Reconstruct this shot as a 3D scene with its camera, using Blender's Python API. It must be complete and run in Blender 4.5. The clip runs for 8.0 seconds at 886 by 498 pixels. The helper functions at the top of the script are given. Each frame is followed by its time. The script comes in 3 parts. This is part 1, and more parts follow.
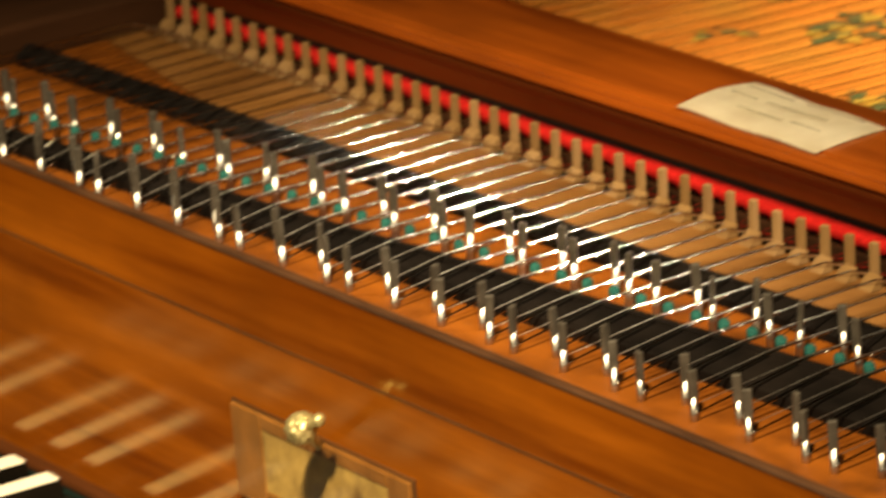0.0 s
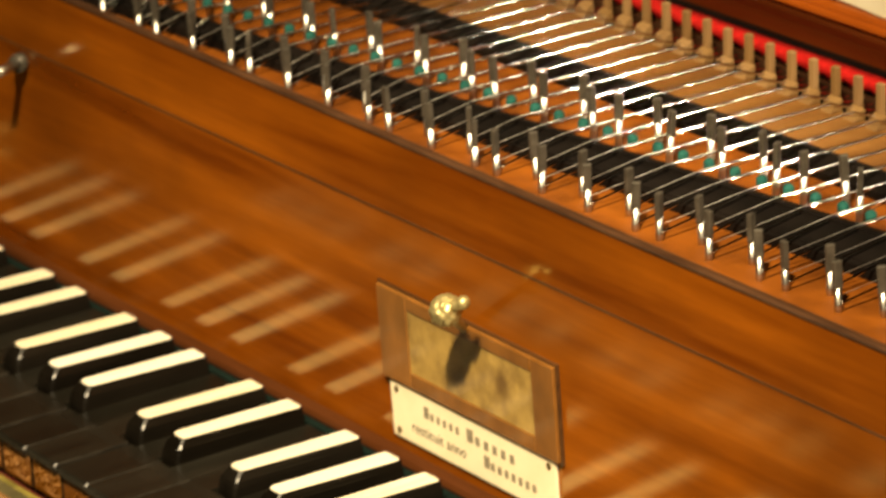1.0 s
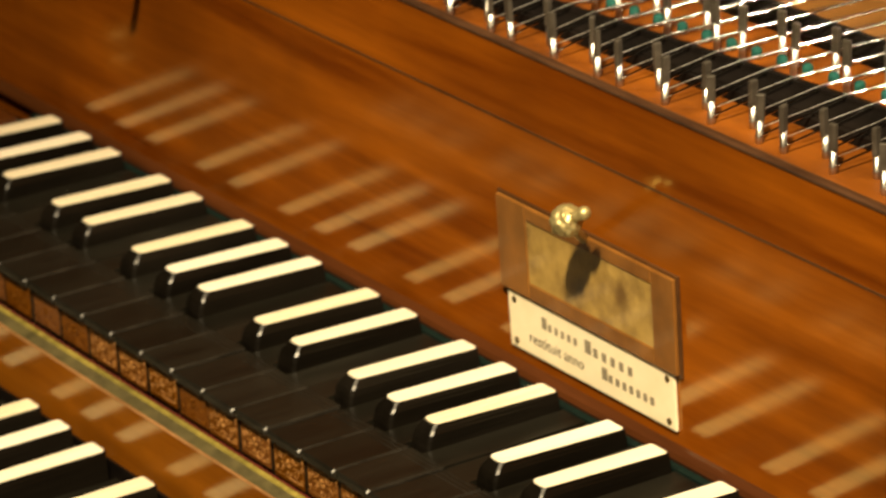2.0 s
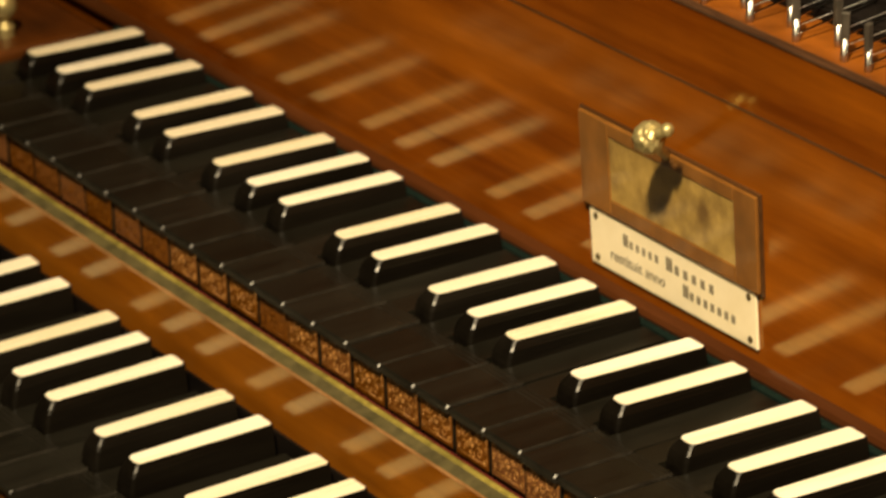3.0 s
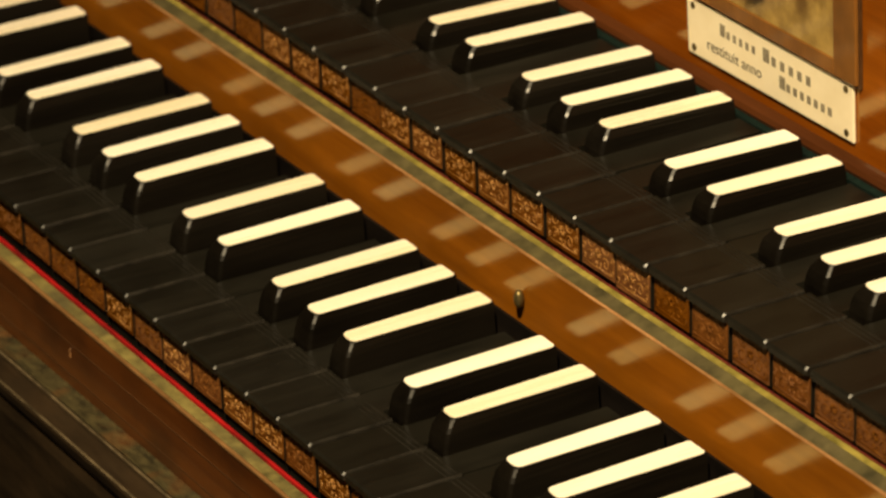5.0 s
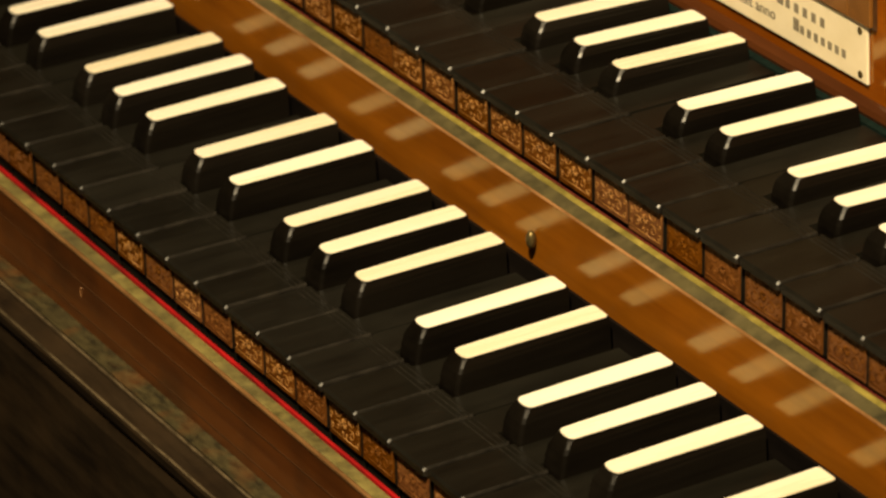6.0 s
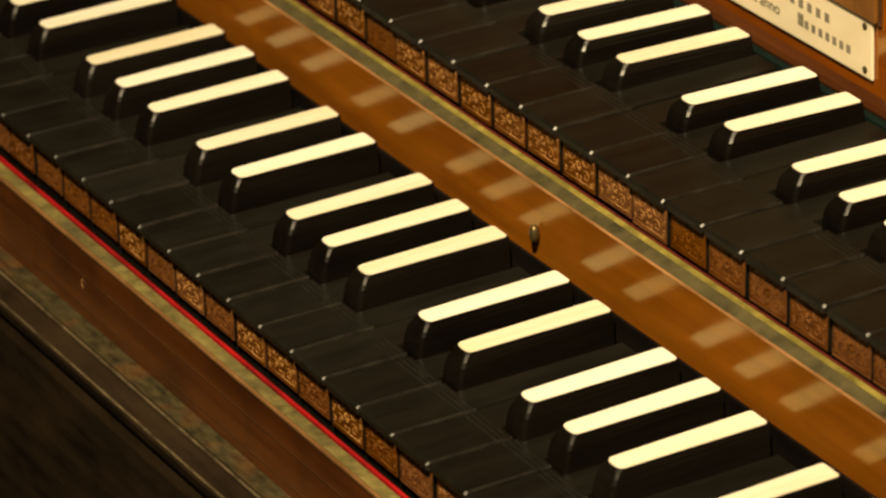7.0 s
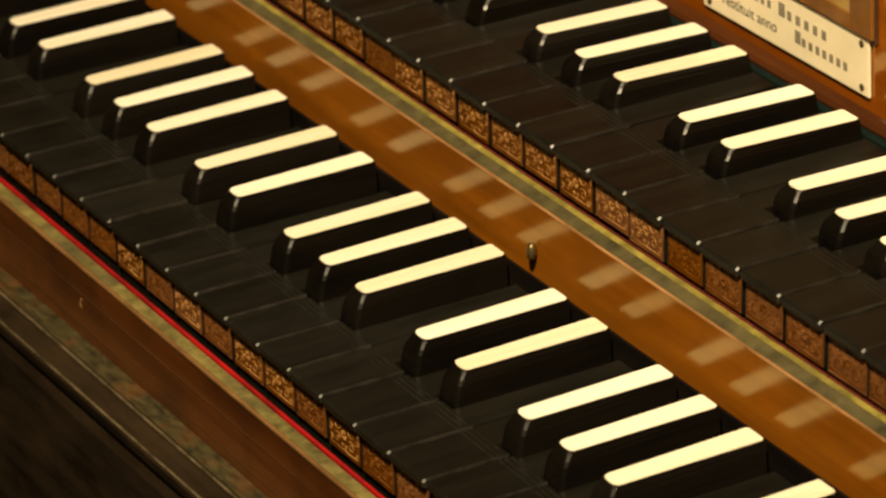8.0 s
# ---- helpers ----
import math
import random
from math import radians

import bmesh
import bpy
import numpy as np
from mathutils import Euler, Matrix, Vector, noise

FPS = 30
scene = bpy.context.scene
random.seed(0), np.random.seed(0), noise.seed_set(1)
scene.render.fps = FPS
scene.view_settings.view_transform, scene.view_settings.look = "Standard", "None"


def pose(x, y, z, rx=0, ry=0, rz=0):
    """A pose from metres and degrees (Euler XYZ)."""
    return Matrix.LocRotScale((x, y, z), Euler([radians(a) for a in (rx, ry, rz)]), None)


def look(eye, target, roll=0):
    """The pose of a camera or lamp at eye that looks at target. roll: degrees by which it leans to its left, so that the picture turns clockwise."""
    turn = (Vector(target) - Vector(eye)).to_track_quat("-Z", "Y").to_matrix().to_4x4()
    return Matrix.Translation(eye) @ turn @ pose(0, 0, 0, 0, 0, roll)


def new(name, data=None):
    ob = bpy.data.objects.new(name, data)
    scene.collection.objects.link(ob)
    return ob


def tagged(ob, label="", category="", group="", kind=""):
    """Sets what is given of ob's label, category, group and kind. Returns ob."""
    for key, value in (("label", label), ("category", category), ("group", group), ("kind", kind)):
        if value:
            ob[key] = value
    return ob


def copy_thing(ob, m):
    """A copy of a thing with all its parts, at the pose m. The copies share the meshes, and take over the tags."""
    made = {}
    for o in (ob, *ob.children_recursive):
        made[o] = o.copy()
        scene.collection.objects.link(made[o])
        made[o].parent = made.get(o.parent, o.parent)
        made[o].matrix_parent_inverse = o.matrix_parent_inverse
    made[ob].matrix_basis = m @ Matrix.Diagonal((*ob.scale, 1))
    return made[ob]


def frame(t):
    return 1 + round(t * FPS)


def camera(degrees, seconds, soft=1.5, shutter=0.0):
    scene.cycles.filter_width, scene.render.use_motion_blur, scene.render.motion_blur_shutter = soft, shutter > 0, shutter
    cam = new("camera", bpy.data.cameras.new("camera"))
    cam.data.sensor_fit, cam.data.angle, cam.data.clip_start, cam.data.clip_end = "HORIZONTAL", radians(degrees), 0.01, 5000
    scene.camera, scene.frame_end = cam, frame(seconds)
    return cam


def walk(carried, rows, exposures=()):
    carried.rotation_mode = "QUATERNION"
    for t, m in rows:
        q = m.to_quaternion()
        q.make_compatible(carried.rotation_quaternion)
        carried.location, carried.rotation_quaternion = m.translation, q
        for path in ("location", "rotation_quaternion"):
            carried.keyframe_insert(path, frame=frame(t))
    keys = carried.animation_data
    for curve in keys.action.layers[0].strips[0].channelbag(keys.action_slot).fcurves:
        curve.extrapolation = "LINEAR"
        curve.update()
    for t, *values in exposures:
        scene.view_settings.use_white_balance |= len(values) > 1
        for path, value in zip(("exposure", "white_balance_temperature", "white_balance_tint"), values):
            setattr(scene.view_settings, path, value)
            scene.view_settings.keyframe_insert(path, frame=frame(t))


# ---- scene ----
Z0 = 0.70          # height of the lower manual above the floor
cam = camera(12.2, 8.0, soft=2.4, shutter=0.5)
cam.data.dof.use_dof, cam.data.dof.focus_distance, cam.data.dof.aperture_fstop = True, 1.42, 20.0
# seconds, x, y, z (from the lower manual's front edge), yaw, pitch, roll
PATH = [
    (0.0, 1.1332, -0.5945, 0.6901, 52.831, -19.409, -2.983),
    (0.2, 1.1338, -0.5929, 0.6896, 53.540, -19.784, -2.973),
    (0.5, 1.1350, -0.5917, 0.6890, 54.311, -20.169, -2.859),
    (0.7, 1.1361, -0.5922, 0.6888, 54.698, -20.355, -2.710),
    (1.0, 1.1371, -0.5940, 0.6883, 55.187, -20.809, -2.512),
    (1.2, 1.1362, -0.5953, 0.6873, 55.485, -21.077, -2.406),
    (1.5, 1.1330, -0.5970, 0.6855, 55.929, -21.430, -2.288),
    (1.7, 1.1311, -0.5978, 0.6846, 56.256, -21.606, -2.233),
    (2.8, 1.1261, -0.5996, 0.6823, 57.609, -22.704, -2.094),
    (3.0, 1.1258, -0.5997, 0.6819, 57.836, -22.979, -2.056),
    (3.2, 1.1255, -0.5999, 0.6813, 58.058, -23.304, -1.990),
    (3.5, 1.1247, -0.6000, 0.6795, 58.403, -23.653, -1.891),
    (3.7, 1.1237, -0.5993, 0.6776, 58.636, -23.948, -1.876),
    (4.0, 1.1223, -0.5972, 0.6742, 58.975, -24.363, -1.871),
    (4.2, 1.1219, -0.5961, 0.6721, 59.174, -24.624, -1.833),
    (4.5, 1.1214, -0.5953, 0.6695, 59.368, -24.951, -1.730),
    (4.7, 1.1207, -0.5951, 0.6683, 59.380, -25.193, -1.634),
    (5.0, 1.1193, -0.5950, 0.6671, 59.355, -25.502, -1.487),
    (5.2, 1.1186, -0.5950, 0.6664, 59.412, -25.650, -1.419),
    (6.3, 1.1155, -0.5953, 0.6635, 59.494, -26.388, -1.195),
    (6.5, 1.1143, -0.5955, 0.6634, 59.485, -26.431, -1.126),
    (6.7, 1.1128, -0.5965, 0.6637, 59.409, -26.444, -1.038),
    (7.0, 1.1114, -0.5982, 0.6642, 59.314, -26.397, -0.911),
    (7.2, 1.1124, -0.5976, 0.6634, 59.349, -26.348, -0.908),
    (7.5, 1.1152, -0.5958, 0.6614, 59.477, -26.029, -1.023),
    (7.7, 1.1162, -0.5950, 0.6609, 59.535, -26.027, -1.077),
    (8.0, 1.1166, -0.5945, 0.6608, 59.524, -25.982, -1.097),
]
walk(cam, [(t, pose(x, y, z + Z0, 90 + pitch, 0, yaw) @ pose(0, 0, 0, 0, 0, roll)) for t, x, y, z, yaw, pitch, roll in PATH],
     exposures=[(0.0, 0.26), (1.5, 0.14), (3.0, -0.28), (4.5, -0.34), (8.0, -0.36)])

# ---- light: a warm lamp high in front, a second one behind the instrument, an added fill over its soundboard ----
world = bpy.data.worlds.new("room_air")
world.use_nodes = True
world.node_tree.nodes["Background"].inputs[0].default_value = (1.0, 0.75, 0.45, 1)
world.node_tree.nodes["Background"].inputs[1].default_value = 0.006
scene.world = world


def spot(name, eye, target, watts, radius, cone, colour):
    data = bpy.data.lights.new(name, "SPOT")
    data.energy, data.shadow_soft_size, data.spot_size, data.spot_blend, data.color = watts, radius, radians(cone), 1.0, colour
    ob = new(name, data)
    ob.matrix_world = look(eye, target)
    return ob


spot("front_spot", (1.10, -0.84, 1.88 + Z0), (0.012, 0.072, 0.11 + Z0), 700, 0.06, 24.0, (1.0, 0.79, 0.47))
spot("back_spot", (1.50, 1.90, 1.80 + Z0), (0.005, 0.31, 0.19 + Z0), 240, 0.03, 6.4, (1.0, 0.84, 0.58))
# unseen fill lamp, added only to brighten the soundboard
spot("soundboard_fill", (0.20, 1.10, 2.05 + Z0), (-0.05, 0.80, 0.15 + Z0), 330, 0.05, 22, (1.0, 0.80, 0.50))


# ---- materials ----
def material(name, low, high, rough=0.4, scale=(60, 60, 60), metal=0.0, bump=0.1, bump_scale=400.0, coat=0.0, spec=0.5, vary=0.0, stain=None, stain_scale=14.0, stain_amount=0.5, detail=6.0, sway=0.4, coat_ior=1.5, coat_rough=0.09, tint=None):
    m = bpy.data.materials.new(name)
    m.use_nodes = True
    nt = m.node_tree
    n, l = nt.nodes, nt.links
    bsdf = n["Principled BSDF"]
    co = n.new("ShaderNodeTexCoord")
    mp = n.new("ShaderNodeMapping")
    mp.inputs["Scale"].default_value = scale
    l.new(co.outputs["Object"], mp.inputs["Vector"])
    info = n.new("ShaderNodeObjectInfo")
    shift = n.new("ShaderNodeVectorMath")
    shift.operation = "MULTIPLY_ADD"
    l.new(info.outputs["Random"], shift.inputs[0])
    shift.inputs[1].default_value = (37.0, 19.0, 11.0)
    l.new(mp.outputs[0], shift.inputs[2])
    grain = n.new("ShaderNodeTexNoise")
    grain.inputs["Scale"].default_value = 1.0
    grain.inputs["Detail"].default_value = detail
    grain.inputs["Roughness"].default_value = 0.62
    l.new(shift.outputs[0], grain.inputs["Vector"])
    ramp = n.new("ShaderNodeValToRGB")
    ramp.color_ramp.elements[0].position, ramp.color_ramp.elements[1].position = 0.3, 0.72
    ramp.color_ramp.elements[0].color, ramp.color_ramp.elements[1].color = (*low, 1), (*high, 1)
    l.new(grain.outputs["Fac"], ramp.inputs[0])
    colour = ramp.outputs[0]
    if stain:
        blot = n.new("ShaderNodeTexNoise")
        blot.inputs["Scale"].default_value = stain_scale
        blot.inputs["Detail"].default_value = 4.0
        l.new(co.outputs["Object"], blot.inputs["Vector"])
        cut = n.new("ShaderNodeMapRange")
        cut.inputs["From Min"].default_value, cut.inputs["From Max"].default_value = 0.45, 0.72
        cut.inputs["To Max"].default_value = stain_amount
        l.new(blot.outputs["Fac"], cut.inputs["Value"])
        mix = n.new("ShaderNodeMix")
        mix.data_type = "RGBA"
        l.new(cut.outputs[0], mix.inputs["Factor"])
        l.new(colour, mix.inputs[6])
        mix.inputs[7].default_value = (*stain, 1)
        colour = mix.outputs[2]
    if vary:
        hsv = n.new("ShaderNodeHueSaturation")
        rng = n.new("ShaderNodeMapRange")
        rng.inputs["To Min"].default_value, rng.inputs["To Max"].default_value = 1 - vary, 1 + vary
        l.new(info.outputs["Random"], rng.inputs["Value"])
        l.new(rng.outputs[0], hsv.inputs["Value"])
        sat = n.new("ShaderNodeMapRange")
        sat.inputs["To Min"].default_value, sat.inputs["To Max"].default_value = 1 + sway * vary, 1 - sway * vary
        l.new(info.outputs["Random"], sat.inputs["Value"])
        l.new(sat.outputs[0], hsv.inputs["Saturation"])
        l.new(colour, hsv.inputs["Color"])
        colour = hsv.outputs[0]
    l.new(colour, bsdf.inputs["Base Color"])
    fine = n.new("ShaderNodeTexNoise")
    fine.inputs["Scale"].default_value = bump_scale
    fine.inputs["Detail"].default_value = 3.0
    l.new(co.outputs["Object"], fine.inputs["Vector"])
    wear = n.new("ShaderNodeMapRange")
    wear.inputs["To Min"].default_value, wear.inputs["To Max"].default_value = rough * 0.75, min(1.0, rough * 1.25)
    l.new(grain.outputs["Fac"], wear.inputs["Value"])
    l.new(wear.outputs[0], bsdf.inputs["Roughness"])
    if bump:
        bp = n.new("ShaderNodeBump")
        bp.inputs["Strength"].default_value = bump
        bp.inputs["Distance"].default_value = 0.0004
        l.new(fine.outputs["Fac"], bp.inputs["Height"])
        l.new(bp.outputs[0], bsdf.inputs["Normal"])
    bsdf.inputs["Metallic"].default_value = metal
    bsdf.inputs["Specular IOR Level"].default_value = spec
    bsdf.inputs["Coat Weight"].default_value = coat
    if tint:
        bsdf.inputs["Specular Tint"].default_value = (*tint, 1)
    bsdf.inputs["Coat IOR"].default_value = coat_ior
    bsdf.inputs["Coat Roughness"].default_value = coat_rough
    return m


VARNISHED = material("varnished_walnut", (0.118, 0.0245, 0.0011), (0.310, 0.085, 0.0038), 0.14, (5, 60, 70), bump=0.04, bump_scale=260, tint=(1.0, 0.92, 0.18), stain=(0.070, 0.017, 0.0012), stain_scale=9.0, stain_amount=0.55, spec=0.9)
SLIP_WOOD = material("keyslip_wood", (0.150, 0.044, 0.0020), (0.300, 0.100, 0.0058), 0.17, (6, 70, 70), bump=0.04, bump_scale=260, tint=(0.92, 1.0, 0.10), stain=(0.13, 0.042, 0.003), stain_scale=22, spec=0.62)
FRONT_WOOD = material("dark_varnished_wood", (0.046, 0.012, 0.002), (0.125, 0.037, 0.005), 0.35, (6, 70, 70), bump=0.1, bump_scale=260, coat=0.4, stain=(0.024, 0.009, 0.003), stain_scale=28, stain_amount=0.8)
MOULDING = material("moulding_wood", (0.028, 0.008, 0.002), (0.078, 0.023, 0.005), 0.35, (6, 80, 80), bump=0.06, coat=0.3)
RAIL_WOOD = material("jackrail_wood", (0.13, 0.022, 0.0018), (0.36, 0.080, 0.005), 0.4, (5, 60, 60), bump=0.05, coat=0.1, spec=0.2, stain=(0.035, 0.008, 0.002), stain_scale=10)
RAIL_SHADED = material("shaded_red_moulding", (0.040, 0.0075, 0.0012), (0.125, 0.0250, 0.0035), 0.35, (5, 60, 60), bump=0.05, spec=0.2, stain=(0.10, 0.022, 0.003), stain_scale=16, stain_amount=0.4)
PLANK_WOOD = material("wrestplank_wood", (0.11, 0.030, 0.003), (0.26, 0.076, 0.006), 0.55, (6, 50, 60), bump=0.08, stain=(0.050, 0.014, 0.002), stain_scale=45, stain_amount=0.75, spec=0.1)
TAN_WOOD = material("pale_spruce", (0.12, 0.048, 0.009), (0.22, 0.098, 0.021), 0.8, (50, 5, 50), bump=0.1, spec=0.15, stain=(0.28, 0.14, 0.05))
JACK_WOOD = material("pear_wood", (0.17, 0.092, 0.032), (0.28, 0.165, 0.062), 0.55, (60, 60, 8), vary=0.12)
EBONY = material("ebony", (0.0040, 0.0036, 0.0027), (0.0100, 0.0090, 0.0064), 0.38, (90, 12, 90), bump=0.10, bump_scale=500, vary=0.25, stain=(0.016, 0.0142, 0.0105), stain_scale=26, stain_amount=0.45, spec=0.2)
POLISHED = material("polished_ebony", (0.0026, 0.0021, 0.0015), (0.0070, 0.0055, 0.0039), 0.31, (90, 12, 90), bump=0.05, bump_scale=500, vary=0.2, spec=0.2)
IVORY = material("ivory", (0.74, 0.662, 0.490), (0.80, 0.742, 0.635), 0.28, (90, 8, 60), bump=0.03, vary=0.07, sway=3.0)
BLACK_BAR = material("black_stained_wood_and_gaps", (0.0025, 0.0020, 0.0017), (0.008, 0.006, 0.005), 0.6, (8, 90, 90), bump=0.15, stain=(0.018, 0.013, 0.010), stain_scale=40, stain_amount=0.3, spec=0.06)
EMBOSSED = material("embossed_paper", (0.070, 0.022, 0.003), (0.155, 0.054, 0.009), 0.5, (200, 200, 200), bump=0.3, bump_scale=700, vary=0.22, spec=0.25, tint=(1.0, 0.8, 0.4))
GILT = material("worn_gilt", (0.20, 0.088, 0.017), (0.38, 0.185, 0.044), 0.45, (160, 160, 160), metal=0.2, bump=0.2)
OLIVE = material("olive_felt_ledge", (0.056, 0.045, 0.010), (0.21, 0.168, 0.044), 0.7, (160, 160, 160), bump=0.5, bump_scale=600, stain=(0.03, 0.026, 0.012), stain_scale=30, stain_amount=0.8)
FELT = material("yellow_olive_felt", (0.090, 0.075, 0.013), (0.30, 0.24, 0.052), 0.8, (160, 160, 160), bump=0.5, bump_scale=600, stain=(0.05, 0.042, 0.012), stain_scale=30, stain_amount=0.6, spec=0.1)
DARK_OLIVE = material("dark_olive_paint", (0.028, 0.024, 0.010), (0.085, 0.068, 0.028), 0.5, (140, 140, 140), bump=0.4, bump_scale=600, stain=(0.12, 0.10, 0.035), stain_scale=50, stain_amount=0.4)
EDGE = material("worn_light_edge", (0.14, 0.062, 0.018), (0.36, 0.18, 0.07), 0.45, (40, 200, 200), bump=0.1)
RED_CLOTH = material("red_cloth", (0.30, 0.006, 0.005), (0.56, 0.016, 0.013), 0.85, (300, 300, 300), bump=0.5, bump_scale=1200, spec=0.1)
SHADED_RED = material("shaded_red_cloth", (0.05, 0.008, 0.005), (0.10, 0.016, 0.010), 0.9, (300, 300, 300), bump=0.4, spec=0.1)
DARK_FELT = material("dark_green_felt", (0.002, 0.006, 0.005), (0.005, 0.014, 0.011), 0.9, (300, 300, 300), bump=0.6, bump_scale=1200, spec=0.1)
GREEN_CLOTH = material("green_cloth", (0.008, 0.050, 0.045), (0.020, 0.10, 0.085), 0.9, (300, 300, 300), bump=0.6, bump_scale=1200, spec=0.1)
STEEL = material("bright_steel", (0.46, 0.44, 0.40), (0.64, 0.62, 0.58), 0.34, (200, 200, 200), metal=1.0, bump=0.03)
DARK_STEEL = material("blued_steel", (0.040, 0.034, 0.026), (0.085, 0.072, 0.056), 0.5, (200, 200, 200), metal=0.3, bump=0.2)
WIRE = material("string_wire", (0.62, 0.58, 0.52), (0.82, 0.79, 0.72), 0.06, (200, 200, 200), metal=1.0, bump=0.0)
DULL_WIRE = material("dull_wire", (0.50, 0.45, 0.38), (0.75, 0.70, 0.62), 0.40, (200, 200, 200), metal=1.0, bump=0.0)
INLAY = material("dark_inlay", (0.036, 0.016, 0.006), (0.085, 0.036, 0.012), 0.4, (20, 200, 200), bump=0.05)
CAP_WOOD = material("dark_worn_edge", (0.030, 0.013, 0.006), (0.085, 0.038, 0.016), 0.4, (30, 200, 200), bump=0.2)
LIT_EDGE_EBONY = material("ebony_with_painted_edge_light", (0.005, 0.0043, 0.0034), (0.021, 0.018, 0.014), 0.36, (300, 120, 300), bump=0.1, spec=0.3)
DULL_EDGE = material("dull_worn_edge", (0.09, 0.042, 0.014), (0.22, 0.115, 0.042), 0.4, (40, 200, 200), bump=0.1)
DEEP_RED = material("deep_red_cloth", (0.20, 0.004, 0.005), (0.42, 0.010, 0.010), 0.85, (60, 300, 300), bump=0.5, bump_scale=1200, spec=0.1, stain=(0.05, 0.004, 0.004), stain_scale=38, stain_amount=0.8)
SPINE_WOOD = material("old_dark_wood_and_gap", (0.016, 0.006, 0.002), (0.045, 0.017, 0.006), 0.75, (30, 6, 60), bump=0.1, spec=0.1)
OLD_BRASS = material("old_brass", (0.10, 0.075, 0.03), (0.20, 0.15, 0.06), 0.4, (200, 200, 200), metal=0.8, bump=0.2)
BRASS = material("tarnished_brass", (0.34, 0.27, 0.11), (0.62, 0.52, 0.25), 0.42, (260, 260, 260), metal=0.7, bump=0.3, bump_scale=500)
FRAME_WOOD = material("fruitwood_frame", (0.12, 0.046, 0.008), (0.235, 0.098, 0.019), 0.4, (60, 60, 20), bump=0.05, coat=0.15, stain=(0.075, 0.034, 0.008), stain_scale=70, spec=0.3)
PARCHMENT = material("stained_parchment", (0.25, 0.155, 0.036), (0.44, 0.29, 0.080), 0.45, (110, 110, 110), bump=0.1, coat=0.3, stain=(0.10, 0.048, 0.011), stain_scale=70, stain_amount=0.9)
PLATE = material("ivory_plate", (0.74, 0.64, 0.44), (0.82, 0.73, 0.54), 0.35, (60, 60, 60), bump=0.03)
GREY_INK = material("thin_grey_ink", (0.12, 0.10, 0.07), (0.30, 0.26, 0.18), 0.5, (900, 900, 900), bump=0)
INK = material("black_ink", (0.02, 0.017, 0.012), (0.05, 0.04, 0.03), 0.5, bump=0)
FADED_INK = material("faded_ink", (0.24, 0.20, 0.12), (0.46, 0.40, 0.26), 0.8, (400, 400, 400), bump=0)
PAPER = material("old_paper", (0.74, 0.66, 0.46), (0.84, 0.77, 0.58), 0.8, (60, 60, 60), bump=0.2, stain=(0.5, 0.38, 0.2), stain_scale=50, stain_amount=0.4)
DARK_CASE = material("dark_painted_case", (0.007, 0.0045, 0.0025), (0.024, 0.015, 0.007), 0.4, (20, 120, 120), bump=0.25, bump_scale=300, stain=(0.040, 0.023, 0.010), stain_scale=40, stain_amount=0.35)
RUSTY_OLIVE = material("dirty_olive_paint", (0.010, 0.009, 0.005), (0.060, 0.048, 0.019), 0.45, (140, 320, 320), bump=0.5, bump_scale=500, stain=(0.13, 0.045, 0.010), stain_scale=55, stain_amount=0.6)
HIGHLIGHT_BEAD = material("worn_bead_with_highlight", (0.012, 0.009, 0.005), (0.14, 0.105, 0.06), 0.35, (90, 300, 300), bump=0.4)
SOUNDBOARD = material("painted_soundboard", (0.62, 0.17, 0.014), (0.88, 0.33, 0.038), 0.45, (40, 6, 30), bump=0.05, stain=(0.56, 0.28, 0.035), stain_scale=20, stain_amount=0.7)
ROOM = material("dim_plaster", (0.06, 0.04, 0.022), (0.09, 0.06, 0.034), 0.8, (2, 2, 2), bump=0.1)
FLOOR = material("dark_floor_boards", (0.03, 0.02, 0.014), (0.06, 0.042, 0.03), 0.5, (2, 14, 14), bump=0.1)


# ---- mesh helpers ----
def box(bm, x0, x1, y0, y1, z0, z1, bevel=0.0):
    made = bmesh.ops.create_cube(bm, size=1.0)["verts"]
    for v in made:
        v.co = Vector((x0 + (v.co.x + 0.5) * (x1 - x0), y0 + (v.co.y + 0.5) * (y1 - y0), z0 + (v.co.z + 0.5) * (z1 - z0)))
    if bevel:
        edges = list({e for v in made for e in v.link_edges})
        bmesh.ops.bevel(bm, geom=edges, offset=bevel, segments=2, profile=0.5, affect="EDGES")
    return bm


def boxed(x0, x1, y0, y1, z0, z1, bevel=0.0):
    return box(bmesh.new(), x0, x1, y0, y1, z0, z1, bevel)


def swept(profile, x0, x1, slope=0.0, bm=None, caps=True):
    """A closed outline of (y, z) drawn out along x; slope: how far y shifts per metre of x."""
    bm = bm or bmesh.new()
    a = [bm.verts.new((x0, y + slope * x0, z)) for y, z in profile]
    b = [bm.verts.new((x1, y + slope * x1, z)) for y, z in profile]
    k = len(profile)
    for i in range(k):
        bm.faces.new((a[i], a[(i + 1) % k], b[(i + 1) % k], b[i]))
    if caps:
        bm.faces.new(a[::-1])
        bm.faces.new(b)
    bmesh.ops.recalc_face_normals(bm, faces=bm.faces)
    return bm


